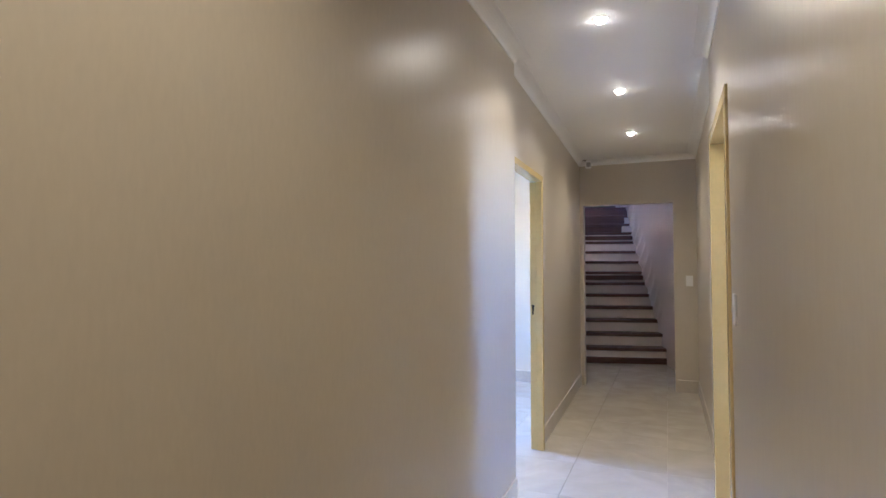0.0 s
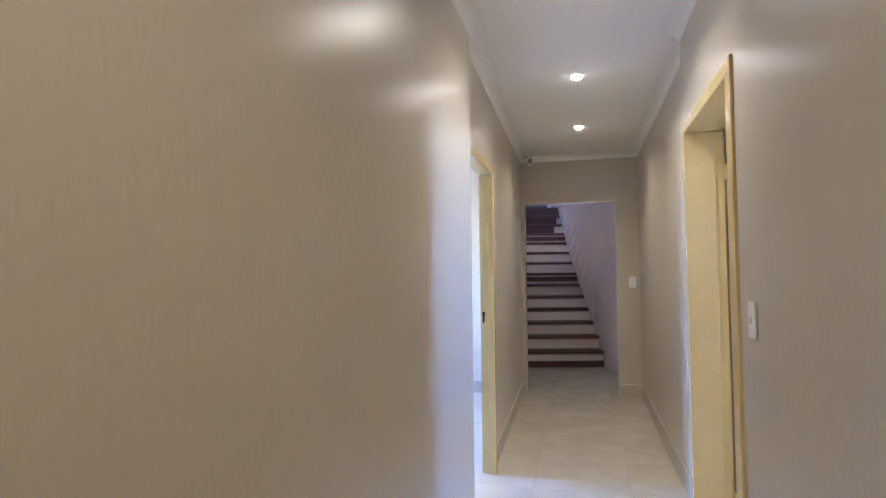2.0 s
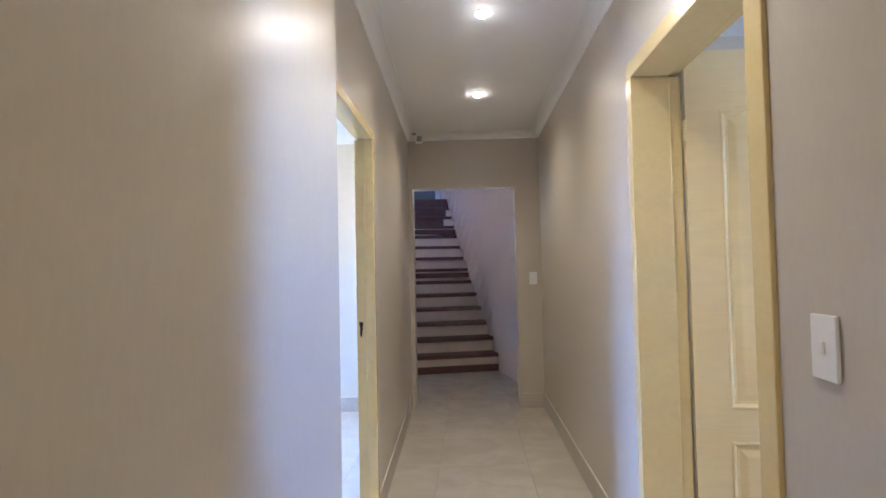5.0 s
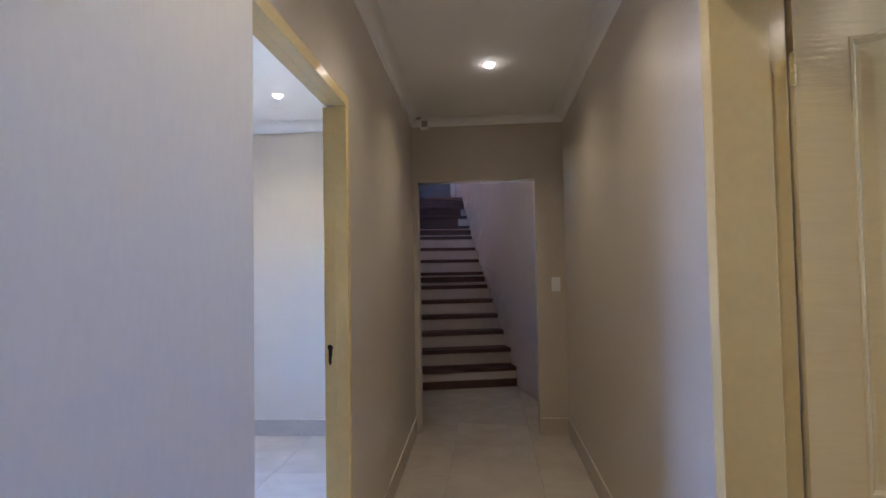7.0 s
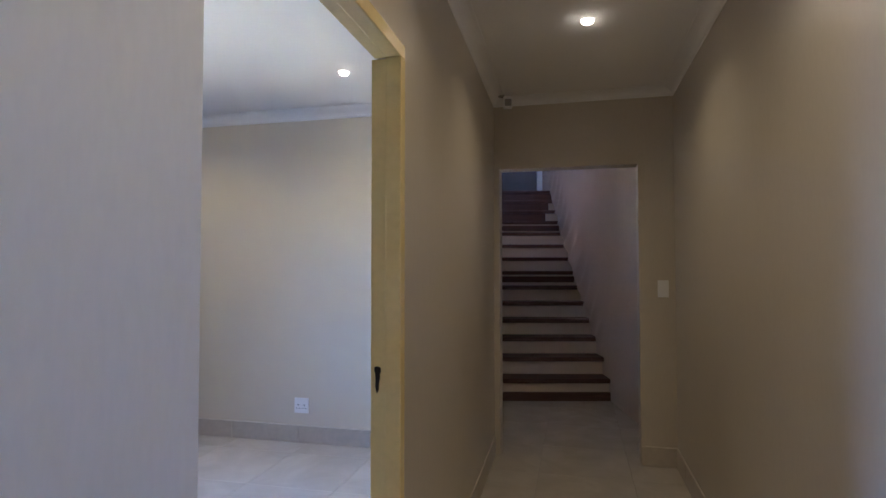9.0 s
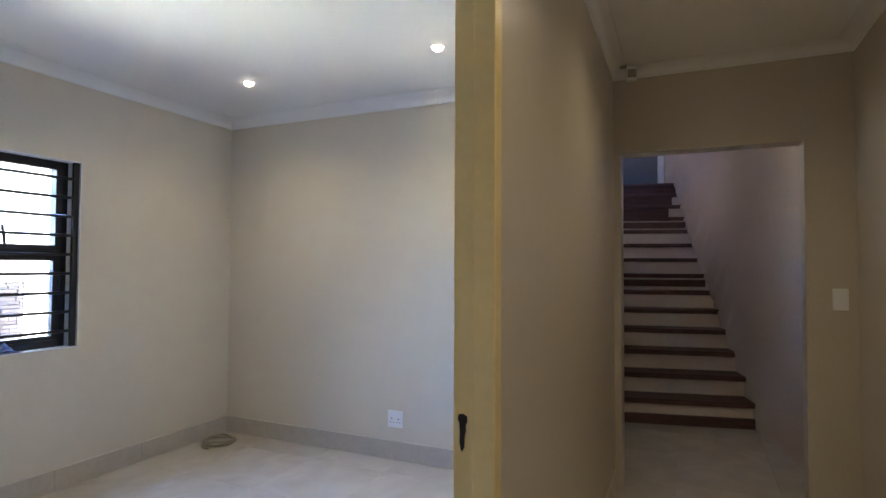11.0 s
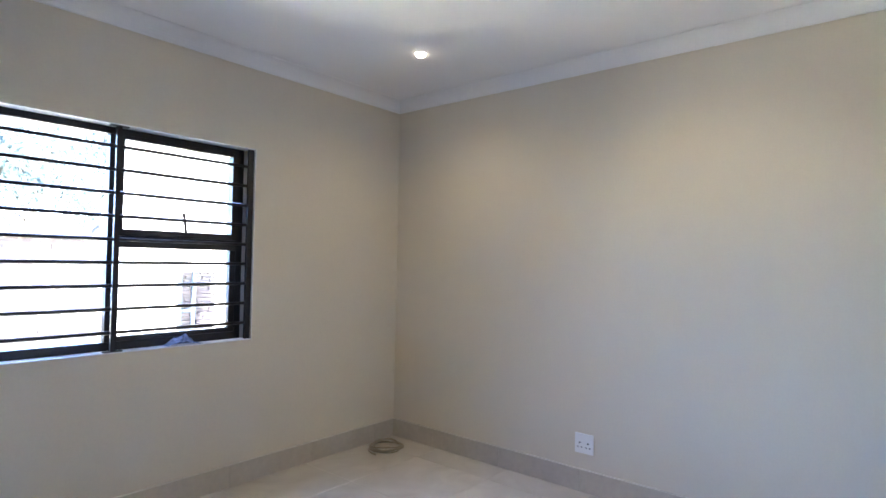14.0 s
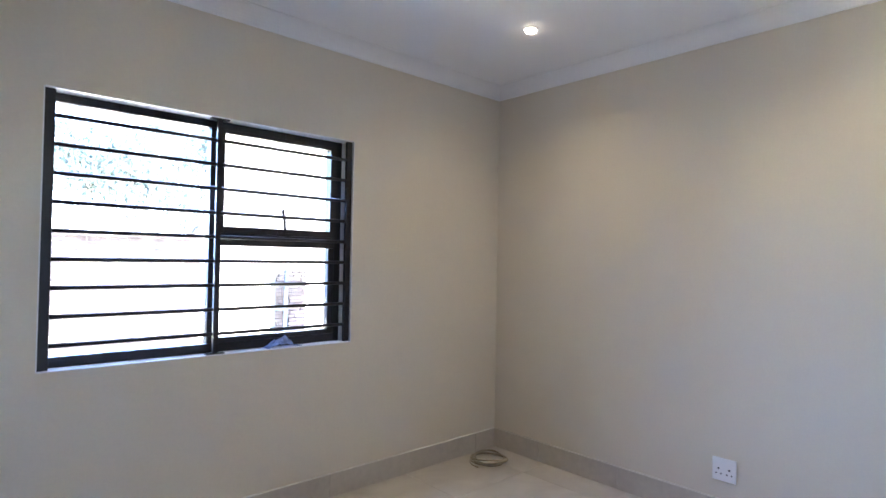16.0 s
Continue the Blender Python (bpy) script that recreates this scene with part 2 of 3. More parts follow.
def cove(name, corners, drop=0.085, out=0.085, closed=False):
    """A plaster cornice with a hollow profile along the foot of the ceiling; corners in plan, room on the left hand."""
    prof = [(0.0, drop), (0.006, drop - 0.002)]
    for k in range(8):
        a = math.pi / 2 * k / 7
        prof.append((0.008 + (out - 0.012) * (1 - math.cos(a)), (drop - 0.006) - (drop - 0.012) * math.sin(a)))
    prof += [(out, 0.004), (out, 0.001), (0.0, 0.001)]
    pts = [Vector((*c, 0)) for c in corners]
    bm, rings = bmesh.new(), []
    for k, p in enumerate(pts):
        d0 = (p - pts[k - 1]).normalized() if k or closed else None
        d1 = (pts[(k + 1) % len(pts)] - p).normalized() if k + 1 < len(pts) or closed else None
        d0, d1 = d0 or d1, d1 or d0
        n0, n1 = Vector((-d0.y, d0.x, 0)), Vector((-d1.y, d1.x, 0))
        n = n0 + n1
        n = n / max(0.2, n.dot(n0))
        rings.append([bm.verts.new(p + n * o + Vector((0, 0, CEIL - z))) for o, z in prof])
    for k in range(len(rings) if closed else len(rings) - 1):
        a, b = rings[k], rings[(k + 1) % len(rings)]
        for j in range(len(prof) - 1):
            bm.faces.new((a[j], a[j + 1], b[j + 1], b[j]))
    return tagged(mesh_object(name, bm, CORNICE), "white plaster cove cornice under the ceiling", "cornice", kind="structure")


# ---- plan ----
Y_END = 6.88                       # wall at the end of the passage
XL_NEAR, XR_NEAR = -0.54, 0.55     # passage before the doors
X_SPLIT = -0.672                    # room side of the passage wall
STEP_L, STEP_R = 3.32, 3.70        # where the passage widens
BACK_Y = -2.0
ROOM_X, ROOM_Y1, ROOM_Y0 = -3.85, 6.80, 2.50


def xl_far(y):
    return -0.588 - 0.080 * (y - 3.3) / 3.58


def xr_far(y):
    return 0.612


L0, L1 = 3.322, 4.335                # left doorway, rough opening
R0, R1 = 2.65, 3.65                # right doorway, rough opening
D_TOP = 2.085
DR_TOP = 2.145

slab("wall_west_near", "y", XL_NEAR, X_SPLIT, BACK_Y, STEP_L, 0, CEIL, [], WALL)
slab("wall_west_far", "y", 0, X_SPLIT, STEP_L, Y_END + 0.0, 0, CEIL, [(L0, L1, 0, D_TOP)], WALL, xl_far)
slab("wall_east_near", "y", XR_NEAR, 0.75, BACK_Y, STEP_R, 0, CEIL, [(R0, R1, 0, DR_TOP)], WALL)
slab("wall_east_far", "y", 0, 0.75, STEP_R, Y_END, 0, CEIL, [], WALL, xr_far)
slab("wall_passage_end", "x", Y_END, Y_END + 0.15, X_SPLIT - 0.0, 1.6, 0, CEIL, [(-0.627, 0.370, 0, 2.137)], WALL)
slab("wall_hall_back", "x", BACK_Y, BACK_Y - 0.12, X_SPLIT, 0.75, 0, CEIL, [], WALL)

# room with the barred window
WIN = (3.995, 5.513, 0.887, 2.078)
slab("wall_window", "y", ROOM_X, ROOM_X - 0.20, ROOM_Y0 - 0.1, ROOM_Y1 + 0.1, 0, CEIL, [WIN], ROOM_WALL)
slab("wall_socket", "x", ROOM_Y1, ROOM_Y1 + 0.08, ROOM_X, X_SPLIT, 0, CEIL, [], ROOM_WALL)
slab("wall_room_south", "x", ROOM_Y0, ROOM_Y0 - 0.1, ROOM_X, X_SPLIT, 0, CEIL, [], ROOM_WALL)

# room behind the panelled door
E_WIN = (2.78, 3.60, 1.62, 2.38)
slab("wall_east_room_outer", "y", 3.75, 3.95, 0.2, 4.8, 0, CEIL, [E_WIN], ROOM_WALL)
slab("wall_east_room_north", "x", 4.7, 4.8, 0.75, 3.75, 0, CEIL, [], ROOM_WALL)
slab("wall_east_room_south", "x", 0.3, 0.2, 0.75, 3.75, 0, CEIL, [], ROOM_WALL)


def ceiling(name, x0, x1, y0, y1):
    return tagged(box(name, x0, x1, y0, y1, CEIL, CEIL + 0.12, CEILING), kind="structure")


ceiling("ceiling_passage", X_SPLIT, 0.75, BACK_Y - 0.12, Y_END + 0.15)
ceiling("ceiling_room", ROOM_X - 0.2, X_SPLIT, ROOM_Y0 - 0.1, ROOM_Y1 + 0.1)
ceiling("ceiling_east_room", 0.75, 3.95, 0.2, 4.8)

cove("cornice_room", [(ROOM_X, ROOM_Y0), (X_SPLIT, ROOM_Y0), (X_SPLIT, ROOM_Y1), (ROOM_X, ROOM_Y1)], closed=True)
cove("cornice_passage", [(XL_NEAR, BACK_Y), (XR_NEAR, BACK_Y), (XR_NEAR, STEP_R), (xr_far(4), STEP_R), (xr_far(7), Y_END), (xl_far(Y_END), Y_END), (xl_far(STEP_L), STEP_L), (XL_NEAR, STEP_L)], 0.058, 0.085, closed=True)


# ---- floor ----
def floor_base(name, x0, x1, y0, y1):
    return tagged(box(name, x0, x1, y0, y1, -0.15, -0.006, GROUT), "cream marble-look porcelain tile floor", "floor", kind="structure")


floor = floor_base("floor", -4.05, 3.95, BACK_Y - 0.12, 14.5)


# ---- staircase beyond the passage ----
STAIR = pose(0.327, 8.577, 0, 0, 0, 12.8)
RISE, GOING, NSTEP, THICK, WIDE = 0.1852, 0.2446, 15, 0.046, 1.75


def staircase():
    """Thin dark treads on white risers; the lowest riser stands on a dark plinth, the top three are boarded in timber."""
    top = new("staircase")
    top.matrix_world = STAIR
    tagged(top, "straight staircase with dark timber treads and white risers", "staircase")
    rnd = random.Random(12)
    box("plinth", -WIDE, -0.004, GOING - 0.030, GOING + 0.02, 0.0, 0.088, TREAD, top, 0.006)
    for k in range(1, NSTEP):
        z = THICK + RISE * k
        y = GOING * k
        end = -0.004 + rnd.uniform(-0.010, 0.004)
        box("tread", -WIDE, end, y - 0.042, y + GOING + 0.01, z - THICK, z, TREAD, top, 0.008)
        foot = 0.09 if k == 1 else z - RISE
        if k > 11:
            side = {12: -0.20, 13: -0.11}.get(k, -0.012)
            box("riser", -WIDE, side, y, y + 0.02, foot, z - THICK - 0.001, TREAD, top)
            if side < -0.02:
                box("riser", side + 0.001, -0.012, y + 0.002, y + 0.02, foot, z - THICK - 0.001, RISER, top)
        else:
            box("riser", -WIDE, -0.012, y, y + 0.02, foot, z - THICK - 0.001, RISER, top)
    for k in (7, 11):                   # a second board fixed under two of the treads
        z, y = RISE * k - 0.022, GOING * k
        box("under_board", -WIDE, -0.045, y - 0.036, y - 0.001, z - 0.078, z, TREAD, top, 0.005)
    bm = bmesh.new()
    for k in range(2, NSTEP):
        z = THICK + RISE * k
        add_box(bm, -WIDE, -0.014, GOING * k + 0.022, GOING * (k + 1) + 0.02, max(0, z - 0.45), z - THICK - 0.002)
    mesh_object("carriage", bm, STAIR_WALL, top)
    return top


staircase()
TOP_Z, TOP_Y = THICK + RISE * (NSTEP - 1), GOING * NSTEP


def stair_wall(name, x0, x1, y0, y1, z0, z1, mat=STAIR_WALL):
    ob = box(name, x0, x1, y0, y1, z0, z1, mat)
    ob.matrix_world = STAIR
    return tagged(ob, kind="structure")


def plaster_skim(wall):
    """Uneven trowelled plaster that follows the flight in shallow swells, one to a step."""
    bm = bmesh.new()
    ny, nw = 150, 30
    rows = []
    for i in range(ny + 1):
        y = 0.5 + 3.3 * i / ny
        row = []
        for j in range(nw + 1):
            w = -0.15 + 0.80 * j / nw
            s = min(1.0, max(0.0, (w + 0.12) / 0.16)) * max(0.0, 1 - w / 0.62) ** 1.2 if w > -0.12 else 0.0
            s *= math.sin(math.pi * i / ny) ** 0.6
            c = 1 - abs(math.sin(math.pi * (y / GOING + 2.2 * w + 0.25 + 0.25 * noise.noise(Vector((y * 2, w * 3, 0))))))
            row.append(bm.verts.new((-0.003 - 0.10 * s * c, y, THICK + RISE * y / GOING + w)))
        rows.append(row)
    for a, c in zip(rows, rows[1:]):
        for j in range(nw):
            bm.faces.new((a[j], a[j + 1], c[j + 1], c[j]))
    bmesh.ops.recalc_face_normals(bm, faces=bm.faces[:])
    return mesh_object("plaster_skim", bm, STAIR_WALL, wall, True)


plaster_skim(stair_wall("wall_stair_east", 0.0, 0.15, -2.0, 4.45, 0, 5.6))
stair_wall("wall_stair_north", -3.6, 0.0, 4.30, 4.45, TOP_Z - 0.25, 5.6)
stair_wall("floor_landing", -3.6, -0.002, TOP_Y + 0.012, 4.298, TOP_Z - 0.25, TOP_Z - 0.003)
stair_wall("ceiling_stair", -3.75, 0.15, 0.20, 4.45, 5.602, 5.7, CEILING)
HEAD = (-2.2, -1.45, 4.45, 5.2)       # unseen high opening over the stair hall, added to light the flight
stair_wall("wall_stair_head", -3.6, 0.0, 0.20, 0.35, CEIL, HEAD[2])
stair_wall("wall_stair_head_upper", -3.6, 0.0, 0.20, 0.35, HEAD[3], 5.6)
stair_wall("wall_stair_head_west", -3.6, HEAD[0], 0.20, 0.35, HEAD[2], HEAD[3])
stair_wall("wall_stair_head_east", HEAD[1], 0.0, 0.20, 0.35, HEAD[2], HEAD[3])
SIDE = (-0.90, -0.47, 1.70, 2.1)     # small unseen side opening of the stair hall, added to brighten the lower steps
for part, y0, y1, z0, z1 in (("flight", SIDE[1], TOP_Y, 0, TOP_Z - 0.01), ("hall", -1.28, SIDE[0], 0, TOP_Z - 0.01), ("sill", SIDE[0], SIDE[1], 0, SIDE[2]), ("lintel", SIDE[0], SIDE[1], SIDE[3], TOP_Z - 0.01)):
    stair_wall("wall_stair_west_" + part, -WIDE - 0.15, -WIDE - 0.002, y0, y1, z0, z1)
stair_wall("wall_gallery_west", -3.75, -3.6, 0.20, 4.45, TOP_Z - 0.3, 5.6)
stair_wall("floor_gallery", -3.6, -WIDE - 0.15, 0.35, TOP_Y + 0.012, TOP_Z - 0.25, TOP_Z - 0.003)
tagged(box("ceiling_stair_hall", -2.2, 1.3, Y_END + 0.15, 9.15, CEIL, CEIL + 0.1, CEILING), kind="structure")
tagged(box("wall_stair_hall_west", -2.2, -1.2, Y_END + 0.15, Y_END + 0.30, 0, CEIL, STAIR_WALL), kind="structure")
# grey door with a white lining at the head of the stairs
DOOR_GREY = material("grey_blue_door_paint", (0.13, 0.125, 0.13), 0.5, var=0.05)
landing_door = new("landing_door")
landing_door.matrix_world = STAIR
tagged(landing_door, "closed grey-blue door on the upper landing", "door")
box("leaf", -0.99, -0.119, 4.255, 4.296, TOP_Z - 0.002, TOP_Z + 2.03, DOOR_GREY, landing_door, 0.004)
for z in (0.25, 1.15):
    box("panel", -0.87, -0.235, 4.248, 4.257, TOP_Z + z, TOP_Z + z + 0.7, DOOR_GREY, landing_door, 0.004)
lining = box("upper_door_lining", -0.114, -0.022, 4.24, 4.297, TOP_Z - 0.002, TOP_Z + 2.05, CORNICE, None, 0.004)
lining.matrix_world = STAIR
tagged(lining, "white painted door lining on the upper landing", "door lining", kind="structure")


# ---- doors ----
def door_frame(name, x_face, x_back, y0, y1, top, face_dir, label, w=0.045, near=0.045, deep=0.038):
    """A pressed-steel frame: a face on the wall, a lining through the wall and a rebate with a stop."""
    fr = new(name)
    tagged(fr, label, "door frame", kind="structure")
    s = face_dir
    proud = 0.012

    def member(part, ya, yb, za, zb, horizontal, flip):
        bm = bmesh.new()
        if not horizontal:
            inner, outer = (ya, yb)
            d = 1 if outer > inner else -1
            lo, hi = sorted((inner, outer))
            add_box(bm, *sorted((x_face + s * proud, x_face - s * deep)), lo, hi, za, zb, 0.004)
            lo2, hi2 = sorted((inner + d * 0.014, outer))
            add_box(bm, *sorted((x_face - s * (deep + 0.0001), x_back - s * 0.008)), lo2, hi2, za, zb, 0.003)
        else:
            add_box(bm, *sorted((x_face + s * proud, x_face - s * deep)), ya, yb, za, zb, 0.004)
            add_box(bm, *sorted((x_face - s * (deep + 0.0001), x_back - s * 0.008)), ya, yb, za + 0.014, zb, 0.003)
        return mesh_object(part, bm, FRAME, fr)

    member("jamb", y0 + near, y0, 0, top - w, False, 0)
    member("jamb", y1 - w, y1, 0, top - w, False, 0)
    member("head", y0, y1, top - w, top, True, 0)
    return fr


frame_l = door_frame("door_1", -0.592, X_SPLIT, L0, L1, D_TOP, 1, "cream enamelled steel door frame with a black lock slot", 0.045, 0.014)
frame_r = door_frame("door_2", XR_NEAR, 0.722, R0, R1, DR_TOP, -1, "cream enamelled steel door frame with painted hinges", 0.06, 0.075, 0.135)


def strike_slot():
    """The ragged lock slot cut in the far jamb."""
    y = L1 - 0.045 + 0.012
    outline = [(0.000, 1.020), (0.005, 1.030), (0.006, 1.052), (0.009, 1.066), (0.008, 1.078), (0.012, 1.084), (0.011, 1.096),
               (0.002, 1.101), (-0.008, 1.099), (-0.010, 1.088), (-0.006, 1.080), (-0.005, 1.060), (-0.006, 1.040), (-0.003, 1.026)]
    bm = bmesh.new()
    front = [bm.verts.new((-0.658 + x, y - 0.0006, z - 0.004)) for x, z in outline]
    rear = [bm.verts.new((-0.658 + x, y + 0.004, z - 0.004)) for x, z in outline]
    bm.faces.new(front)
    for k in range(len(front)):
        bm.faces.new((front[k], front[(k + 1) % len(front)], rear[(k + 1) % len(front)], rear[k]))
    part = mesh_object("lock_slot", bm, HOLE, frame_l)
    return part


strike_slot()


def panel_door():
    """Moulded leaf with an arched upper panel and a square lower panel, hinged on the far jamb and standing open."""
    w, h, t = 0.86, 2.165, 0.038
    leaf = new("panel_door")
    tagged(leaf, "open cream enamelled moulded door with arched panel", "door")
    n = 56
    px0, px1 = 0.125, w - 0.125

    def inside(kind, x):
        if kind == 0:
            q = (x - px0) / (px1 - px0)
            rise = 0.075 * (0.5 - 0.5 * math.cos(2 * math.pi * min(1, max(0, q))))
            return 0.81, 1.935 + rise
        return 0.17, 0.69

    def ring(kind, off):
        pts, x0, x1 = [], px0 + off, px1 - off
        lo = inside(kind, 0)[0] + off
        for k in range(n + 1):
            pts.append((x0 + (x1 - x0) * k / n, lo))
        for k in range(n + 1):
            x = x1 - (x1 - x0) * k / n
            base = px0 + (px1 - px0) * (1 - k / n)
            pts.append((x, inside(kind, base)[1] - off))
        return pts

    bm = bmesh.new()
    # body: frame around both panels, made of plain rails and stiles behind the mouldings
    add_box(bm, 0, px0, 0, t, 0, h, 0.0)
    add_box(bm, px1, w, 0, t, 0, h, 0.0)
    add_box(bm, px0, px1, 0, t, 0, 0.17)
    add_box(bm, px0, px1, 0, t, 0.69, 0.81)
    for k in range(n):
        xa, xb = px0 + (px1 - px0) * k / n, px0 + (px1 - px0) * (k + 1) / n
        za, zb = inside(0, xa)[1], inside(0, xb)[1]
        v = [bm.verts.new(c) for c in ((xa, 0, za), (xb, 0, zb), (xb, 0, h), (xa, 0, h), (xa, t, za), (xb, t, zb), (xb, t, h), (xa, t, h))]
        for q in ((0, 1, 2, 3), (4, 5, 6, 7), (0, 1, 5, 4), (3, 2, 6, 7)):
            bm.faces.new([v[i] for i in q])
    mesh_object("stiles_and_rails", bm, LEAF, leaf)
    for kind in (0, 1):
        bm = bmesh.new()
        prof = [(0.0, -0.0005), (0.004, -0.0025), (0.010, -0.002), (0.019, 0.0075), (0.030, 0.0085), (0.054, 0.003), (0.060, 0.0025)]
        rings = [[bm.verts.new((x, y, z)) for x, z in ring(kind, off)] for off, y in prof]
        for a, b in zip(rings, rings[1:]):
            for k in range(len(a)):
                bm.faces.new((a[k], a[(k + 1) % len(a)], b[(k + 1) % len(a)], b[k]))
        bm.faces.new(rings[-1])
        ob = mesh_object("panel", bm, LEAF, leaf)
    for z in (0.21, 1.86):
        bm = bmesh.new()
        for lo, hi in ((-0.038, -0.0135), (-0.012, 0.012), (0.0135, 0.038)):
            add_tube(bm, [(-0.006, -0.006, z + lo), (-0.006, -0.006, z + hi)], 0.0075, 10)
        add_tube(bm, [(-0.006, -0.006, z - 0.042), (-0.006, -0.006, z + 0.042)], 0.0045, 8)
        mesh_object("hinge", bm, FRAME, leaf)
    leaf.matrix_world = pose(0.739, R1 - 0.062, 0.008, 0, 0, -4)
    return leaf


panel_door()


# ---- lamps ----
def downlight():
    lamp = new("downlight")
    tagged(lamp, "small round white recessed ceiling downlight, switched on", "downlight", "ceiling downlights")
    bm = bmesh.new()
    add_disc(bm, (0, 0), 0.0320, 0.041, -0.004, 0.006)
    mesh_object("ring", bm, PLASTIC, lamp, True)
    bm = bmesh.new()
    rings, n = [], 24
    for k in range(7):
        a = math.pi / 2 * k / 7
        rings.append([bm.verts.new((0.031 * math.cos(a) * math.cos(2 * math.pi * j / n), 0.031 * math.cos(a) * math.sin(2 * math.pi * j / n), -0.002 - 0.022 * math.sin(a))) for j in range(n)])
    for a, c in zip(rings, rings[1:]):
        for j in range(n):
            bm.faces.new((a[j], a[(j + 1) % n], c[(j + 1) % n], c[j]))
    bm.faces.new(rings[-1])
    mesh_object("diffuser", bm, LAMP_GLOW, lamp, True)
    return lamp


first = downlight()
first.matrix_world = pose(0.0, 3.02, CEIL)
# (0.0, 0.62), (0.0, -0.75) and (2.85, 1.98) are unseen lamps, added as fill
PLACES = [(0.0, 3.02), (0.0, 4.27), (0.0, 5.62), (0.0, 0.62), (0.0, -0.75), (-2.985, 6.09), (-1.53, 6.04), (1.58, 1.98), (2.85, 1.98)]
for k, (x, y) in enumerate(PLACES):
    if k:
        copy_thing(first, pose(x, y, CEIL))
    li = new("downlight_beam", bpy.data.lights.new("downlight_beam", "SPOT"))
    li.data.energy, li.data.spot_size, li.data.spot_blend = LAMP_WATTS, radians(166 if x > 1 else 150), 1.0
    li.data.shadow_soft_size, li.data.color = 0.03, (1.0, 0.80, 0.44)
    li.location = (x, y, CEIL - 0.064)


# ---- window with burglar bars ----
def window():
    y0, y1, z0, z1 = WIN
    y1 -= 0.030                         # plastered strip beside the frame
    win = new("window_1")
    tagged(win, "black aluminium window with one top-hung sash", "window", kind="structure")
    xf, xb = ROOM_X - 0.085, ROOM_X - 0.135
    m0, m1, t0, t1 = 4.707, 4.744, 1.436, 1.500

    def bar(part, a, b, c, d, w=0.0):
        return box(part, xb, xf + w, a, b, c, d, BLACK, win, 0.003)

    bar("frame", y0, y0 + 0.046, z0, z1)
    bar("frame", y1 - 0.040, y1, z0, z1)
    bar("frame", y0 + 0.046, y1 - 0.040, z0, z0 + 0.045)
    bar("frame", y0 + 0.046, y1 - 0.040, z1 - 0.038, z1)
    bar("mullion", m0, m1, z0 + 0.045, z1 - 0.038)
    bar("transom", m1, y1 - 0.040, t0, t1)
    s1 = y1 - 0.041
    for a, b, c, d in ((m1, m1 + 0.033, t1, z1 - 0.038), (s1 - 0.038, s1, t1, z1 - 0.038), (m1 + 0.033, s1 - 0.038, t1, t1 + 0.037), (m1 + 0.033, s1 - 0.038, z1 - 0.058, z1 - 0.038)):
        bar("sash", a, b, c, d, 0.012)
    for a, b, c, d in ((m1, m1 + 0.028, z0 + 0.045, t0), (s1 - 0.036, s1, z0 + 0.045, t0), (m1 + 0.028, s1 - 0.036, z0 + 0.045, z0 + 0.072)):
        bar("bead", a, b, c, d, -0.006)
    for a, b, c, d in ((y0 + 0.046, m0, z0 + 0.045, z1 - 0.038), (m1 + 0.028, s1 - 0.036, z0 + 0.072, t0), (m1 + 0.033, s1 - 0.038, t1 + 0.037, z1 - 0.058)):
        p = box("pane", xb + 0.02, xb + 0.026, a, b, c, d, PANE, win)
        p.visible_shadow = False
    bm = bmesh.new()
    ly = 5.108
    add_tube(bm, [(xf + 0.02, ly, 1.51), (xf + 0.035, ly, 1.53), (xf + 0.04, ly - 0.008, 1.58), (xf + 0.03, ly - 0.015, 1.645)], 0.0095)
    add_box(bm, xf + 0.012, xf + 0.03, ly - 0.04, ly + 0.04, 1.495, 1.515, 0.003)
    mesh_object("stay", bm, BAR, win)
    return win


window()


def burglar_bars():
    y0, y1, z0, z1 = WIN
    g = new("burglar_bars")
    tagged(g, "black steel burglar bars fixed across the window", "burglar bars")
    x = ROOM_X - 0.022
    for y, h in ((y0 + 0.021, 0.020), (4.727, 0.013), (y1 - 0.019, 0.017)):
        box("upright", x - 0.014, x + 0.008, y - h, y + h, z0 + 0.002, z1 - 0.002, BAR, g, 0.002)
    for k in range(9):
        z = 0.989 + k * 0.1222
        bm = bmesh.new()
        add_tube(bm, [(x - 0.004, y0 + 0.03, z), (x - 0.004, y1 - 0.03, z)], 0.0095, 8)
        mesh_object("bar", bm, BAR, g, True)
    for y, z, d in ((4.727, z0, 1), (4.727, z1, -1)):
        box("lug", x - 0.018, x + 0.012, y - 0.045, y + 0.045, *sorted((z + d * 0.001, z + d * 0.007)), BAR, g)


burglar_bars()

# ---- small fittings ----
def switch_plate(name, label):
    """A rocker switch: bevelled plate with a small raised rocker."""
    top = new(name)
    tagged(top, label, "light switch")
    bm = bmesh.new()
    add_box(bm, -0.037, 0.037, -0.009, 0.0, -0.060, 0.060, 0.004)
    mesh_object("plate", bm, PLASTIC, top)
    bm = bmesh.new()
    add_box(bm, -0.007, 0.007, -0.015, -0.008, -0.012, 0.012, 0.003)
    mesh_object("rocker", bm, PLASTIC, top)
    return top


sw = switch_plate("light_switch", "white plastic light switch on the beige wall")
sw.matrix_world = pose(0.529, Y_END - 0.0005, 1.243)
copy_thing(sw, pose(XR_NEAR - 0.0005, 2.49, 1.21, 0, 0, -90))


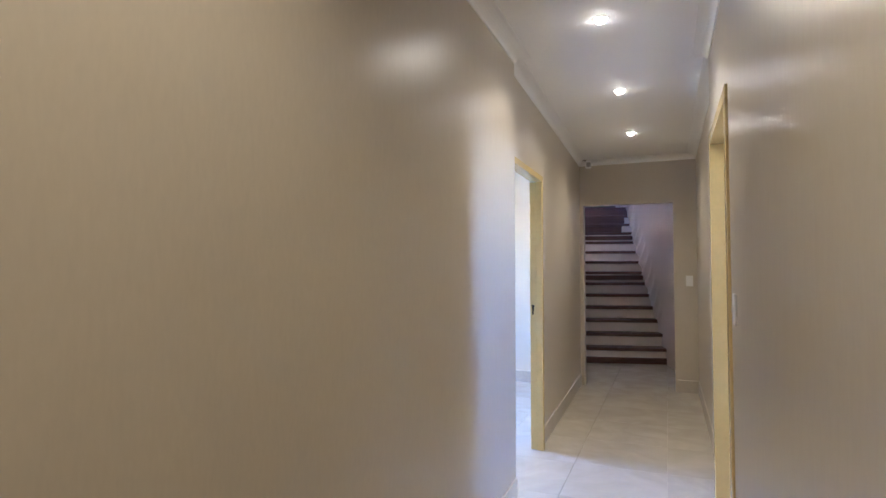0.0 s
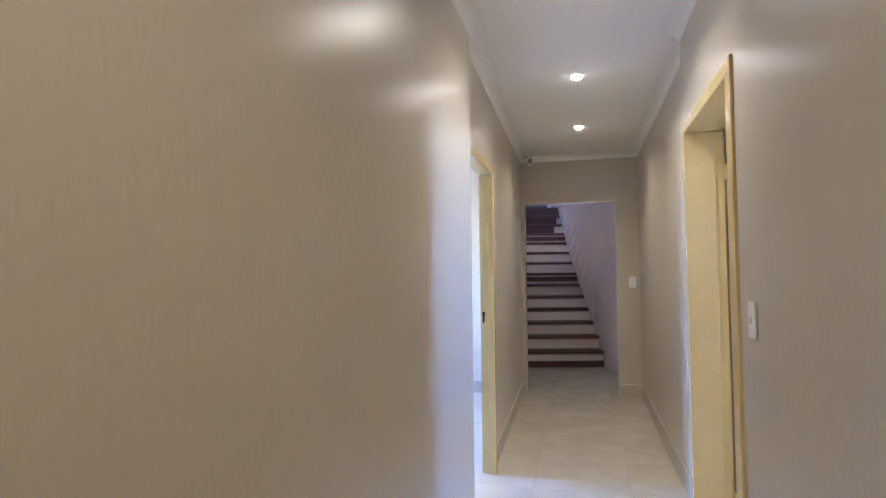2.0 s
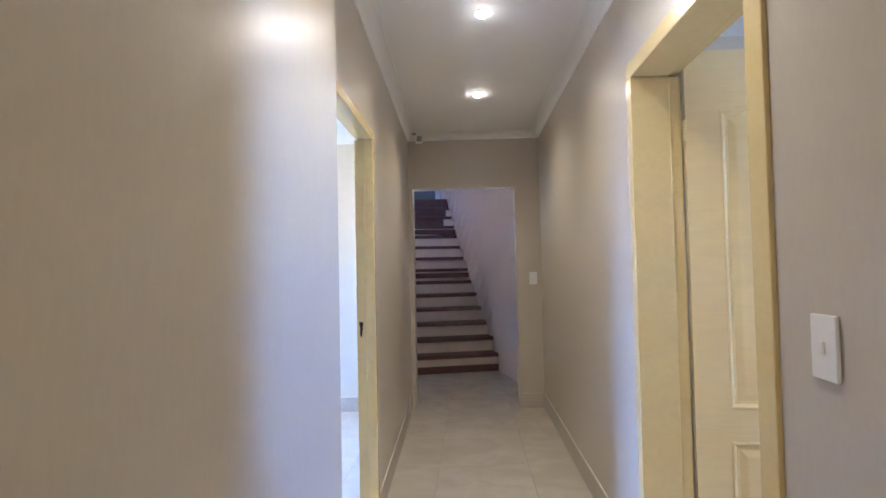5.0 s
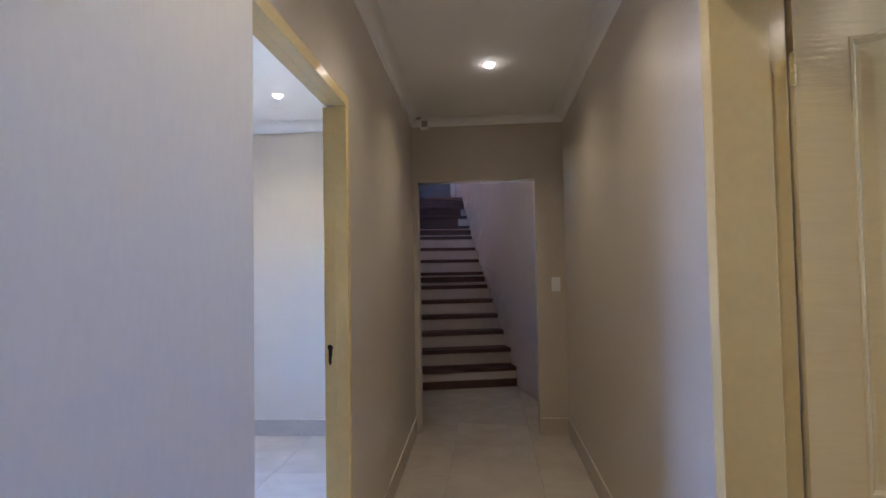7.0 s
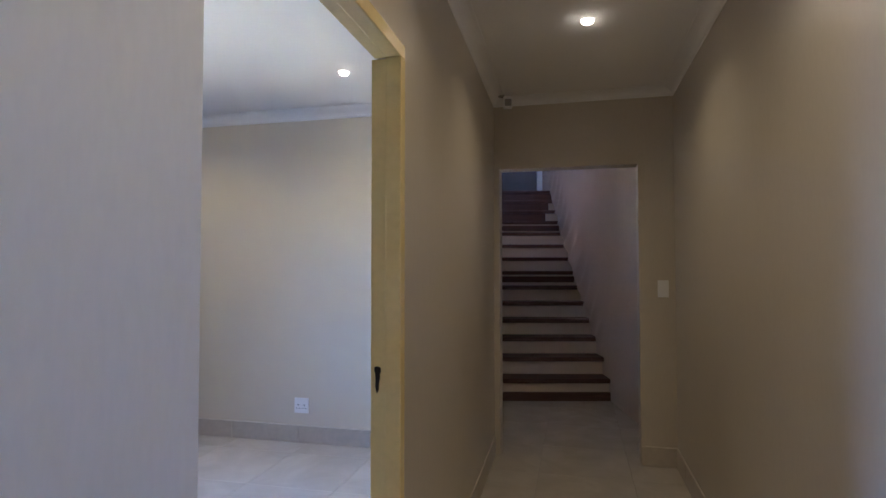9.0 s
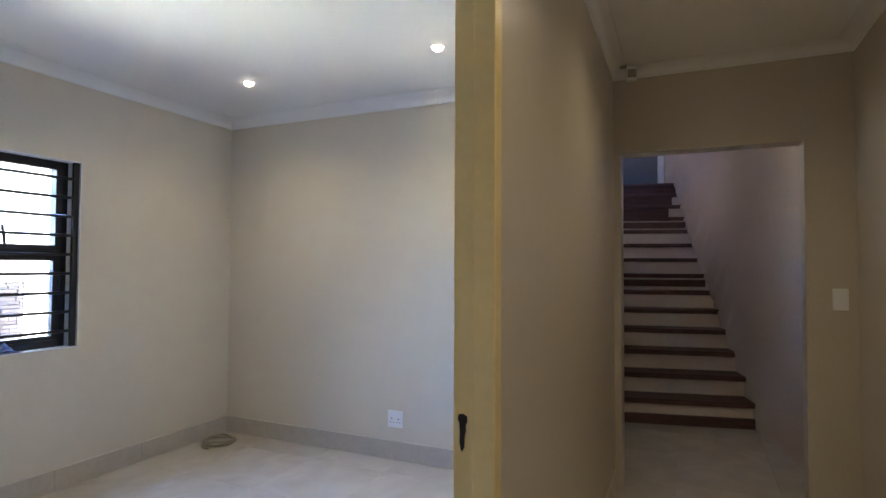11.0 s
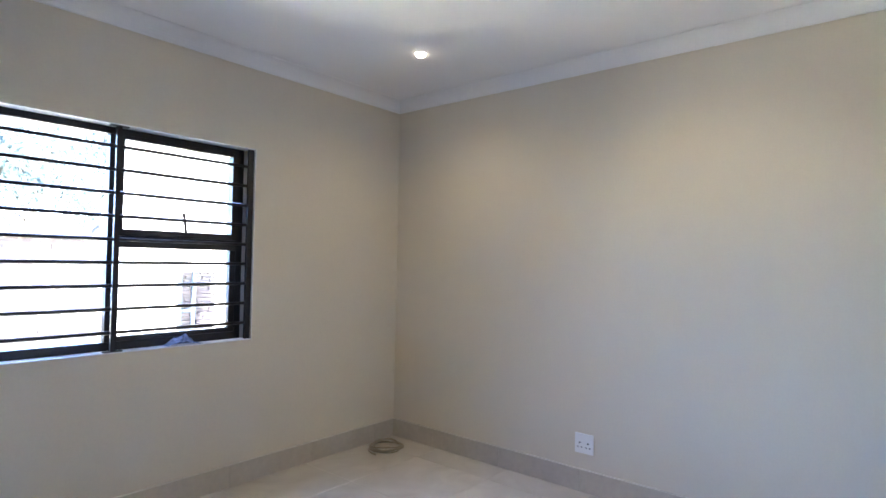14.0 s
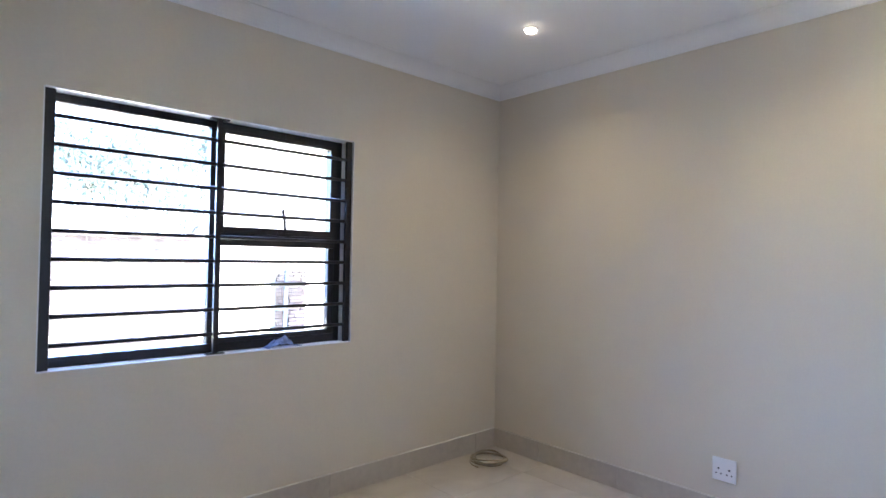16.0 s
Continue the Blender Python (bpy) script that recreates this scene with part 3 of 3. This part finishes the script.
def wall_socket():
    top = new("wall_socket")
    tagged(top, "white double wall socket above the tiled skirting", "socket")
    bm = bmesh.new()
    add_box(bm, -0.060, 0.060, -0.011, 0.0, -0.060, 0.060, 0.003)
    mesh_object("plate", bm, PLASTIC, top)
    for cx in (-0.027, 0.027):
        bm = bmesh.new()
        for dx, dz, r in ((0, 0.004, 0.0055), (-0.012, -0.022, 0.0040), (0.012, -0.022, 0.0040)):
            add_tube(bm, [(cx + dx, -0.0118, dz), (cx + dx, -0.0105, dz)], r, 10)
        mesh_object("pin_holes", bm, HOLE, top)
    top.matrix_world = pose(-2.207, ROOM_Y1 - 0.0005, 0.295)
    return top


wall_socket()


def alarm_sensor():
    top = new("motion_detector")
    tagged(top, "small white alarm detector with dark lens on a bracket", "motion detector")
    bm = bmesh.new()
    add_box(bm, -0.032, 0.032, -0.022, 0.022, -0.045, 0.045, 0.008)
    mesh_object("body", bm, PLASTIC, top)
    bm = bmesh.new()
    add_box(bm, -0.024, 0.024, -0.0265, -0.020, -0.030, 0.022, 0.004)
    mesh_object("lens", bm, GREY_PLASTIC, top)
    bm = bmesh.new()
    add_tube(bm, [(0, 0.018, 0.02), (-0.02, 0.035, 0.045), (-0.045, 0.03, 0.058)], 0.009)
    add_disc(bm, (-0.05, 0.03), 0, 0.028, 0.052, 0.062, 20)
    mesh_object("bracket", bm, GREY_PLASTIC, top)
    top.matrix_world = pose(-0.545, 6.755, 2.607, 0, 0, 12)
    return top


alarm_sensor()


def cable_coil():
    rnd = random.Random(5)
    bm = bmesh.new()
    pts = []
    turns, n = 5, 44
    for k in range(turns * n):
        a = 2 * math.pi * k / n
        w = k / n
        r = 0.108 + 0.010 * math.sin(2.3 * w) + 0.006 * math.sin(3 * a + w) + 0.004 * rnd.random()
        cx, cy = 0.010 * math.sin(1.7 * w), 0.012 * math.cos(2.1 * w)
        pts.append((cx + r * math.cos(a), cy + r * math.sin(a), 0.0052 + 0.0060 * (w % 6) * (0.75 + 0.25 * math.sin(2 * a + w))))
    for k in range(1, 15):
        a = 0.11 * k
        r = 0.108 + 0.0045 * k
        pts.append((r * math.cos(a), r * math.sin(a), max(0.0052, pts[-1][2] - 0.004)))
    add_tube(bm, pts, 0.005, 6)
    ob = mesh_object("cable_coil", bm, CABLE, None, True)
    ob.matrix_world = pose(-3.665, 6.545, 0.0, 0, 0, 200)
    return tagged(ob, "coil of beige electrical cable lying on the tiles", "cable")


cable_coil()


def plastic_bag():
    """Crumpled clear film with folds, lying on the sill."""
    rnd = random.Random(9)
    bm = bmesh.new()
    nx, ny = 22, 10
    grid = []
    for i in range(nx):
        row = []
        for j in range(ny):
            u, v = i / (nx - 1), j / (ny - 1)
            env = math.sin(math.pi * min(1, u * 1.15)) ** 0.8 * math.sin(math.pi * (0.12 + 0.76 * v))
            p = noise.noise(Vector((u * 6, v * 4, 1.3)))
            q = abs(noise.noise(Vector((u * 11 + 3, v * 7, 0.4))))
            row.append(bm.verts.new((0.070 * (v - 0.5) + 0.008 * p, 0.20 * (u - 0.5) + 0.014 * p, 0.0015 + max(0, env * (0.036 + 0.034 * p) + 0.034 * q * env))))
        grid.append(row)
    for i in range(nx - 1):
        for j in range(ny - 1):
            bm.faces.new((grid[i][j], grid[i + 1][j], grid[i + 1][j + 1], grid[i][j + 1]))
    bmesh.ops.solidify(bm, geom=bm.faces[:], thickness=0.0006)
    m = material("blue_grey_film", (0.44, 0.52, 0.70), 0.15, var=0.4, scale=25, fine=60, bump=0.3)
    m.node_tree.nodes["Principled BSDF"].inputs["Transmission Weight"].default_value = 0.35
    ob = mesh_object("plastic_bag", bm, m)
    ob.matrix_world = pose(ROOM_X - 0.040, 5.105, WIN[2] + 0.001)
    return tagged(ob, "crumpled translucent blue-grey plastic bag on the sill", "plastic bag")


plastic_bag()

# white sill and reveal lining
SILL = material("white_sill_paint", (0.78, 0.78, 0.77), 0.45, var=0.03, scale=6, bump=0.08)
s = WIN
bm = bmesh.new()
add_box(bm, ROOM_X - 0.084, ROOM_X + 0.002, s[0] + 0.002, s[1] - 0.002, s[2] - 0.004, s[2] + 0.0008)
add_box(bm, ROOM_X - 0.084, ROOM_X + 0.0015, s[0] + 0.002, s[1] - 0.002, s[3] - 0.0012, s[3] + 0.004)
add_box(bm, ROOM_X - 0.084, ROOM_X + 0.0012, s[1] - 0.0014, s[1] + 0.004, s[2], s[3])
add_box(bm, ROOM_X - 0.14, ROOM_X - 0.085, s[1] - 0.0295, s[1] + 0.002, s[2], s[3])
add_box(bm, ROOM_X - 0.084, ROOM_X + 0.0012, s[0] - 0.004, s[0] + 0.0014, s[2], s[3])
tagged(mesh_object("window_reveal", bm, SILL), "white painted plaster window reveal and sill", "window reveal", kind="structure")


# ---- outside ----
PAVE = material("light_paving", (0.80, 0.73, 0.50), 0.85, var=0.12, scale=3, fine=40)
RENDER = material("white_house_render", (0.84, 0.79, 0.68), 0.8, var=0.04, scale=2, fine=40)
BRICK = material("brown_face_brick", (0.070, 0.063, 0.070), 0.95, spec=0.0, var=0.45, scale=9, fine=70, stretch=(1, 1, 3))
PALE_BRICK = material("dark_face_brick", (0.066, 0.058, 0.058), 0.95, spec=0.0, var=0.5, scale=7, fine=60)
MORTAR = material("pale_mortar", (0.40, 0.38, 0.35), 0.9, var=0.1)
GREY_FRAME = material("grey_blue_frame", (0.075, 0.10, 0.14), 0.9, spec=0.05, var=0.05)
BARK = material("grey_bark", (0.17, 0.15, 0.13), 0.95, spec=0.0, var=0.3, scale=12, fine=60, bump=0.4)
FOLIAGE = material("green_foliage", (0.095, 0.12, 0.11), 0.9, var=0.4, scale=5, fine=40, bump=0, spec=0.0)
ROOF = material("grey_roof_sheet", (0.12, 0.11, 0.10), 0.7, var=0.1)
bm = bmesh.new()
add_box(bm, -400, 400, -400, 400, -0.5, -0.16)
tagged(mesh_object("ground", bm, PAVE), "pale sunlit yard around the house", "ground", kind="structure")

# unseen ground added dark, so little light bounces up through the east window
DARK_GROUND = material("dark_ground", (0.06, 0.065, 0.045), 0.9, var=0.3, scale=3, fine=50, bump=0.4)
tagged(box("lawn", 4.0, 60.0, -40.0, 40.0, -0.17, -0.14, DARK_GROUND), "unseen dark ground east of the house, added to limit bounced light", "lawn", kind="structure")
# unseen roof added over the rooms; its edges limit the sun and sky at the windows
tagged(box("roof", -4.04, 5.4, -2.4, 7.0, CEIL + 0.13, CEIL + 0.30, ROOF), "unseen flat roof above the rooms, added to block sun and high sky", "roof", kind="structure")


def add_prism(bm, plan, z0, z1):
    low = [bm.verts.new((x, y, z0)) for x, y in plan]
    high = [bm.verts.new((x, y, z1)) for x, y in plan]
    faces = [bm.faces.new(low), bm.faces.new(high)]
    for k in range(len(plan)):
        j = (k + 1) % len(plan)
        faces.append(bm.faces.new((low[k], low[j], high[j], high[k])))
    bmesh.ops.recalc_face_normals(bm, faces=faces)


def neighbour_house():
    top = new("neighbour_house")
    tagged(top, "white rendered single-storey house in full sun", "house")
    y0, y1, z0, z1 = 6.96, 7.53, 0.30, 1.24
    bm = bmesh.new()
    x0, x1 = -8.15, -8.0
    for a, b, c, d in ((6.2, y0, -0.16, 3.0), (y1, 15.0, -0.16, 3.0), (y0, y1, -0.16, z0), (y0, y1, z1, 3.0)):
        add_box(bm, x0, x1, a, b, c, d)
    add_prism(bm, ((x0, 6.2), (x0, 6.35), (-13.0, 8.35), (-13.0, 8.2)), -0.16, 3.0)
    mesh_object("wall", bm, RENDER, top)
    bm = bmesh.new()
    add_prism(bm, ((-7.75, 5.98), (-7.75, 15.2), (-13.2, 15.2), (-13.2, 8.1)), 3.0, 3.14)
    mesh_object("roof", bm, RENDER, top)
    win = box("window", -8.09, -8.05, y0, y0 + 0.09, z0, z1, GREY_FRAME, top, 0.004)
    for a, b, c, d in ((y0 + 0.235, y0 + 0.275, z0, z1), (y0 + 0.10, y1, z1 - 0.03, z1), (y0 + 0.10, y1, z0, z0 + 0.04), (y0 + 0.10, y0 + 0.235, 0.66, 0.70)):
        box("frame", -8.09, -8.05, a, b, c, d, GREY_FRAME, win, 0.004)
    bm = bmesh.new()
    rnd = random.Random(3)
    z = z0
    row = 0
    while z < z1 - 0.03:
        y = y0 + 0.05 - (0.06 if row % 2 else 0)
        while y < y1:
            w = rnd.uniform(0.09, 0.17)
            a, b = max(y, y0 + 0.02), min(y + w, y1)
            if b - a > 0.02:
                add_box(bm, -8.25, -8.10 + rnd.uniform(-0.012, 0.012), a + 0.004, b - 0.004, z, min(z + 0.044, z1))
            y += w
        z += 0.05
        row += 1
    mesh_object("stone_cladding", bm, BRICK, top)["kind"] = "stuff"
    return top


neighbour_house()


def boundary_wall():
    """Face-brick garden wall with raked joints and a coping."""
    top = new("boundary_wall")
    tagged(top, "sunlit brown face-brick boundary wall with coping", "garden wall")
    box("core", -9.40, -9.30, -6.0, 6.66, -0.16, 1.60, MORTAR, top)
    bm = bmesh.new()
    rnd = random.Random(4)
    row, z = 0, -0.14
    while z < 1.58:
        y = 1.4 - (0.115 if row % 2 else 0)
        while y < 6.4:
            d = rnd.uniform(-0.003, 0.003)
            add_box(bm, -9.30, -9.285 + d, y, y + 0.22, z, z + 0.073)
            y += 0.231
        z += 0.084
        row += 1
    mesh_object("brickwork", bm, PALE_BRICK, top)["kind"] = "stuff"
    box("coping", -9.43, -9.25, -6.0, 6.64, 1.60, 1.67, PALE_BRICK, top, 0.008)


boundary_wall()


def tree(x, y, seed, height, spread):
    rnd = random.Random(seed)
    top = new("tree")
    tagged(top, "leafy green tree standing behind the garden wall", "tree", "garden trees")
    bm = bmesh.new()
    tips = []

    def limb(p, d, length, r, depth):
        steps = 5
        pts = [Vector(p)]
        for _ in range(steps):
            d = (d + Vector((rnd.uniform(-0.25, 0.25), rnd.uniform(-0.25, 0.25), rnd.uniform(-0.05, 0.2)))).normalized()
            pts.append(pts[-1] + d * length / steps)
        for k in range(steps):
            add_tube(bm, [pts[k], pts[k + 1]], r * (1 - 0.12 * k), 6)
        if depth == 0:
            tips.extend(pts[1:])
            return
        for _ in range(4 if depth > 1 else 3):
            a = rnd.uniform(0, 2 * math.pi)
            nd = (d * 0.5 + Vector((math.cos(a) * spread, math.sin(a) * spread, rnd.uniform(0.1, 0.7)))).normalized()
            limb(pts[rnd.randint(3, steps)], nd, length * rnd.uniform(0.5, 0.75), r * 0.5, depth - 1)

    limb((0, 0, 0), Vector((0, 0, 1)), height * 0.42, 0.13, 3)
    mesh_object("trunk", bm, BARK, top, True)
    bm = bmesh.new()
    for p in tips:
        for _ in range(16):
            c = p + Vector((rnd.gauss(0, 0.22), rnd.gauss(0, 0.22), rnd.gauss(0, 0.20)))
            m = Euler((rnd.uniform(0, 6), rnd.uniform(0, 6), rnd.uniform(0, 6))).to_matrix()
            l, w = rnd.uniform(0.05, 0.10), rnd.uniform(0.02, 0.04)
            bm.faces.new([bm.verts.new(c + m @ Vector(q)) for q in ((-l, 0, 0), (0, -w, 0.01), (l, 0, 0), (0, w, 0.01))])
    mesh_object("foliage", bm, FOLIAGE, top)["kind"] = "stuff"
    top.matrix_world = pose(x, y, -0.16)
    return top


tree(-14.0, 7.1, 21, 5.4, 0.9)
tree(-16.5, 8.6, 8, 6.2, 0.9)


# ---- tiles, last ----
PITCH, JOINT = 0.61, 0.0018


def tile_mesh():
    bm = bmesh.new()
    h = (PITCH - JOINT) / 2
    add_box(bm, -h, h, -h, h, -0.0055, 0.0)
    top = [e for e in bm.edges if all(v.co.z > -0.001 for v in e.verts)]
    bmesh.ops.bevel(bm, geom=top, offset=0.0012, segments=1, affect="EDGES")
    me = bpy.data.meshes.new("tile")
    bm.to_mesh(me)
    bm.free()
    me.materials.append(TILE)
    return me


TILE_MESH = tile_mesh()
for i in range(-7, 8):
    for j in range(-10, 9):
        x, y = -0.325 + PITCH * (i + 0.5), 4.12 + PITCH * (j + 0.5)
        inside = (-4.2 < x < -0.3 and 2.3 < y < 7.1) or (-0.95 < x < 0.85 and -2.2 < y < 9.7) or (0.5 < x < 3.9 and 0.2 < y < 4.8) or (-2.3 < x < 1.4 and 6.9 < y < 9.7)
        if inside:
            t = new("tile", TILE_MESH)
            t.location = (x, y, 0)
            t.parent = floor


def skirting(name, a, b, start, label="grey-cream porcelain skirting tiles along the wall"):
    """Skirting tiles along a wall from a to b (plan points), room on the left hand; start: the first joint's distance from a."""
    a, b = Vector((*a, 0)), Vector((*b, 0))
    d = (b - a).normalized()
    n = Vector((-d.y, d.x, 0))
    length = (b - a).length
    top = new(name)
    tagged(top, label, "skirting", kind="structure")
    cuts = [0.0]
    u = start
    while u < length - 0.02:
        if u > 0.02:
            cuts.append(u)
        u += 0.6
    cuts.append(length)
    for u0, u1 in zip(cuts, cuts[1:]):
        bm = bmesh.new()
        add_box(bm, u0 + 0.0012, u1 - 0.0012, 0.0, 0.009, 0.0, 0.132, 0.0015)
        ob = mesh_object("tile", bm, SKIRT, top)
        ob.matrix_world = Matrix(((d.x, n.x, 0, a.x), (d.y, n.y, 0, a.y), (0, 0, 1, 0.0005), (0, 0, 0, 1)))
    bm = bmesh.new()                    # uneven bead of sealant along the top edge
    rows = []
    for k in range(int(length / 0.03) + 1):
        u = min(0.03 * k + 0.004, length - 0.004)
        w = 0.5 + 0.5 * noise.noise(Vector((u * 9, a.x * 3, a.y * 3)))
        rows.append([bm.verts.new((u, y, z)) for y, z in ((0.0002, 0.1315), (0.0086, 0.1318), (0.0055 + 0.003 * w, 0.1335 + 0.002 * w), (0.0006, 0.1355 + 0.006 * w))])
    for p, q in zip(rows, rows[1:]):
        for k in range(4):
            bm.faces.new((p[k], p[(k + 1) % 4], q[(k + 1) % 4], q[k]))
    ob = mesh_object("sealant", bm, SEALANT, top, True)
    ob.matrix_world = Matrix(((d.x, n.x, 0, a.x), (d.y, n.y, 0, a.y), (0, 0, 1, 0.0005), (0, 0, 0, 1)))
    return top


skirting("baseboard_socket_wall", (X_SPLIT, ROOM_Y1), (ROOM_X, ROOM_Y1), 0.36)
skirting("baseboard_window_wall", (ROOM_X, ROOM_Y1 - 0.010), (ROOM_X, ROOM_Y0), 0.20)
skirting("baseboard_passage_west", (xl_far(Y_END), Y_END), (xl_far(L1), L1 + 0.004), 0.3)
skirting("baseboard_passage_west_near", (XL_NEAR, STEP_L), (XL_NEAR, BACK_Y), 0.4)
skirting("baseboard_passage_east", (xr_far(5), STEP_R + 0.01), (xr_far(5), Y_END - 0.01), 0.45)
skirting("baseboard_passage_east_near", (XR_NEAR, BACK_Y), (XR_NEAR, R0 - 0.004), 0.45)
skirting("baseboard_passage_end", (xr_far(5), Y_END), (0.374, Y_END), 0.6)
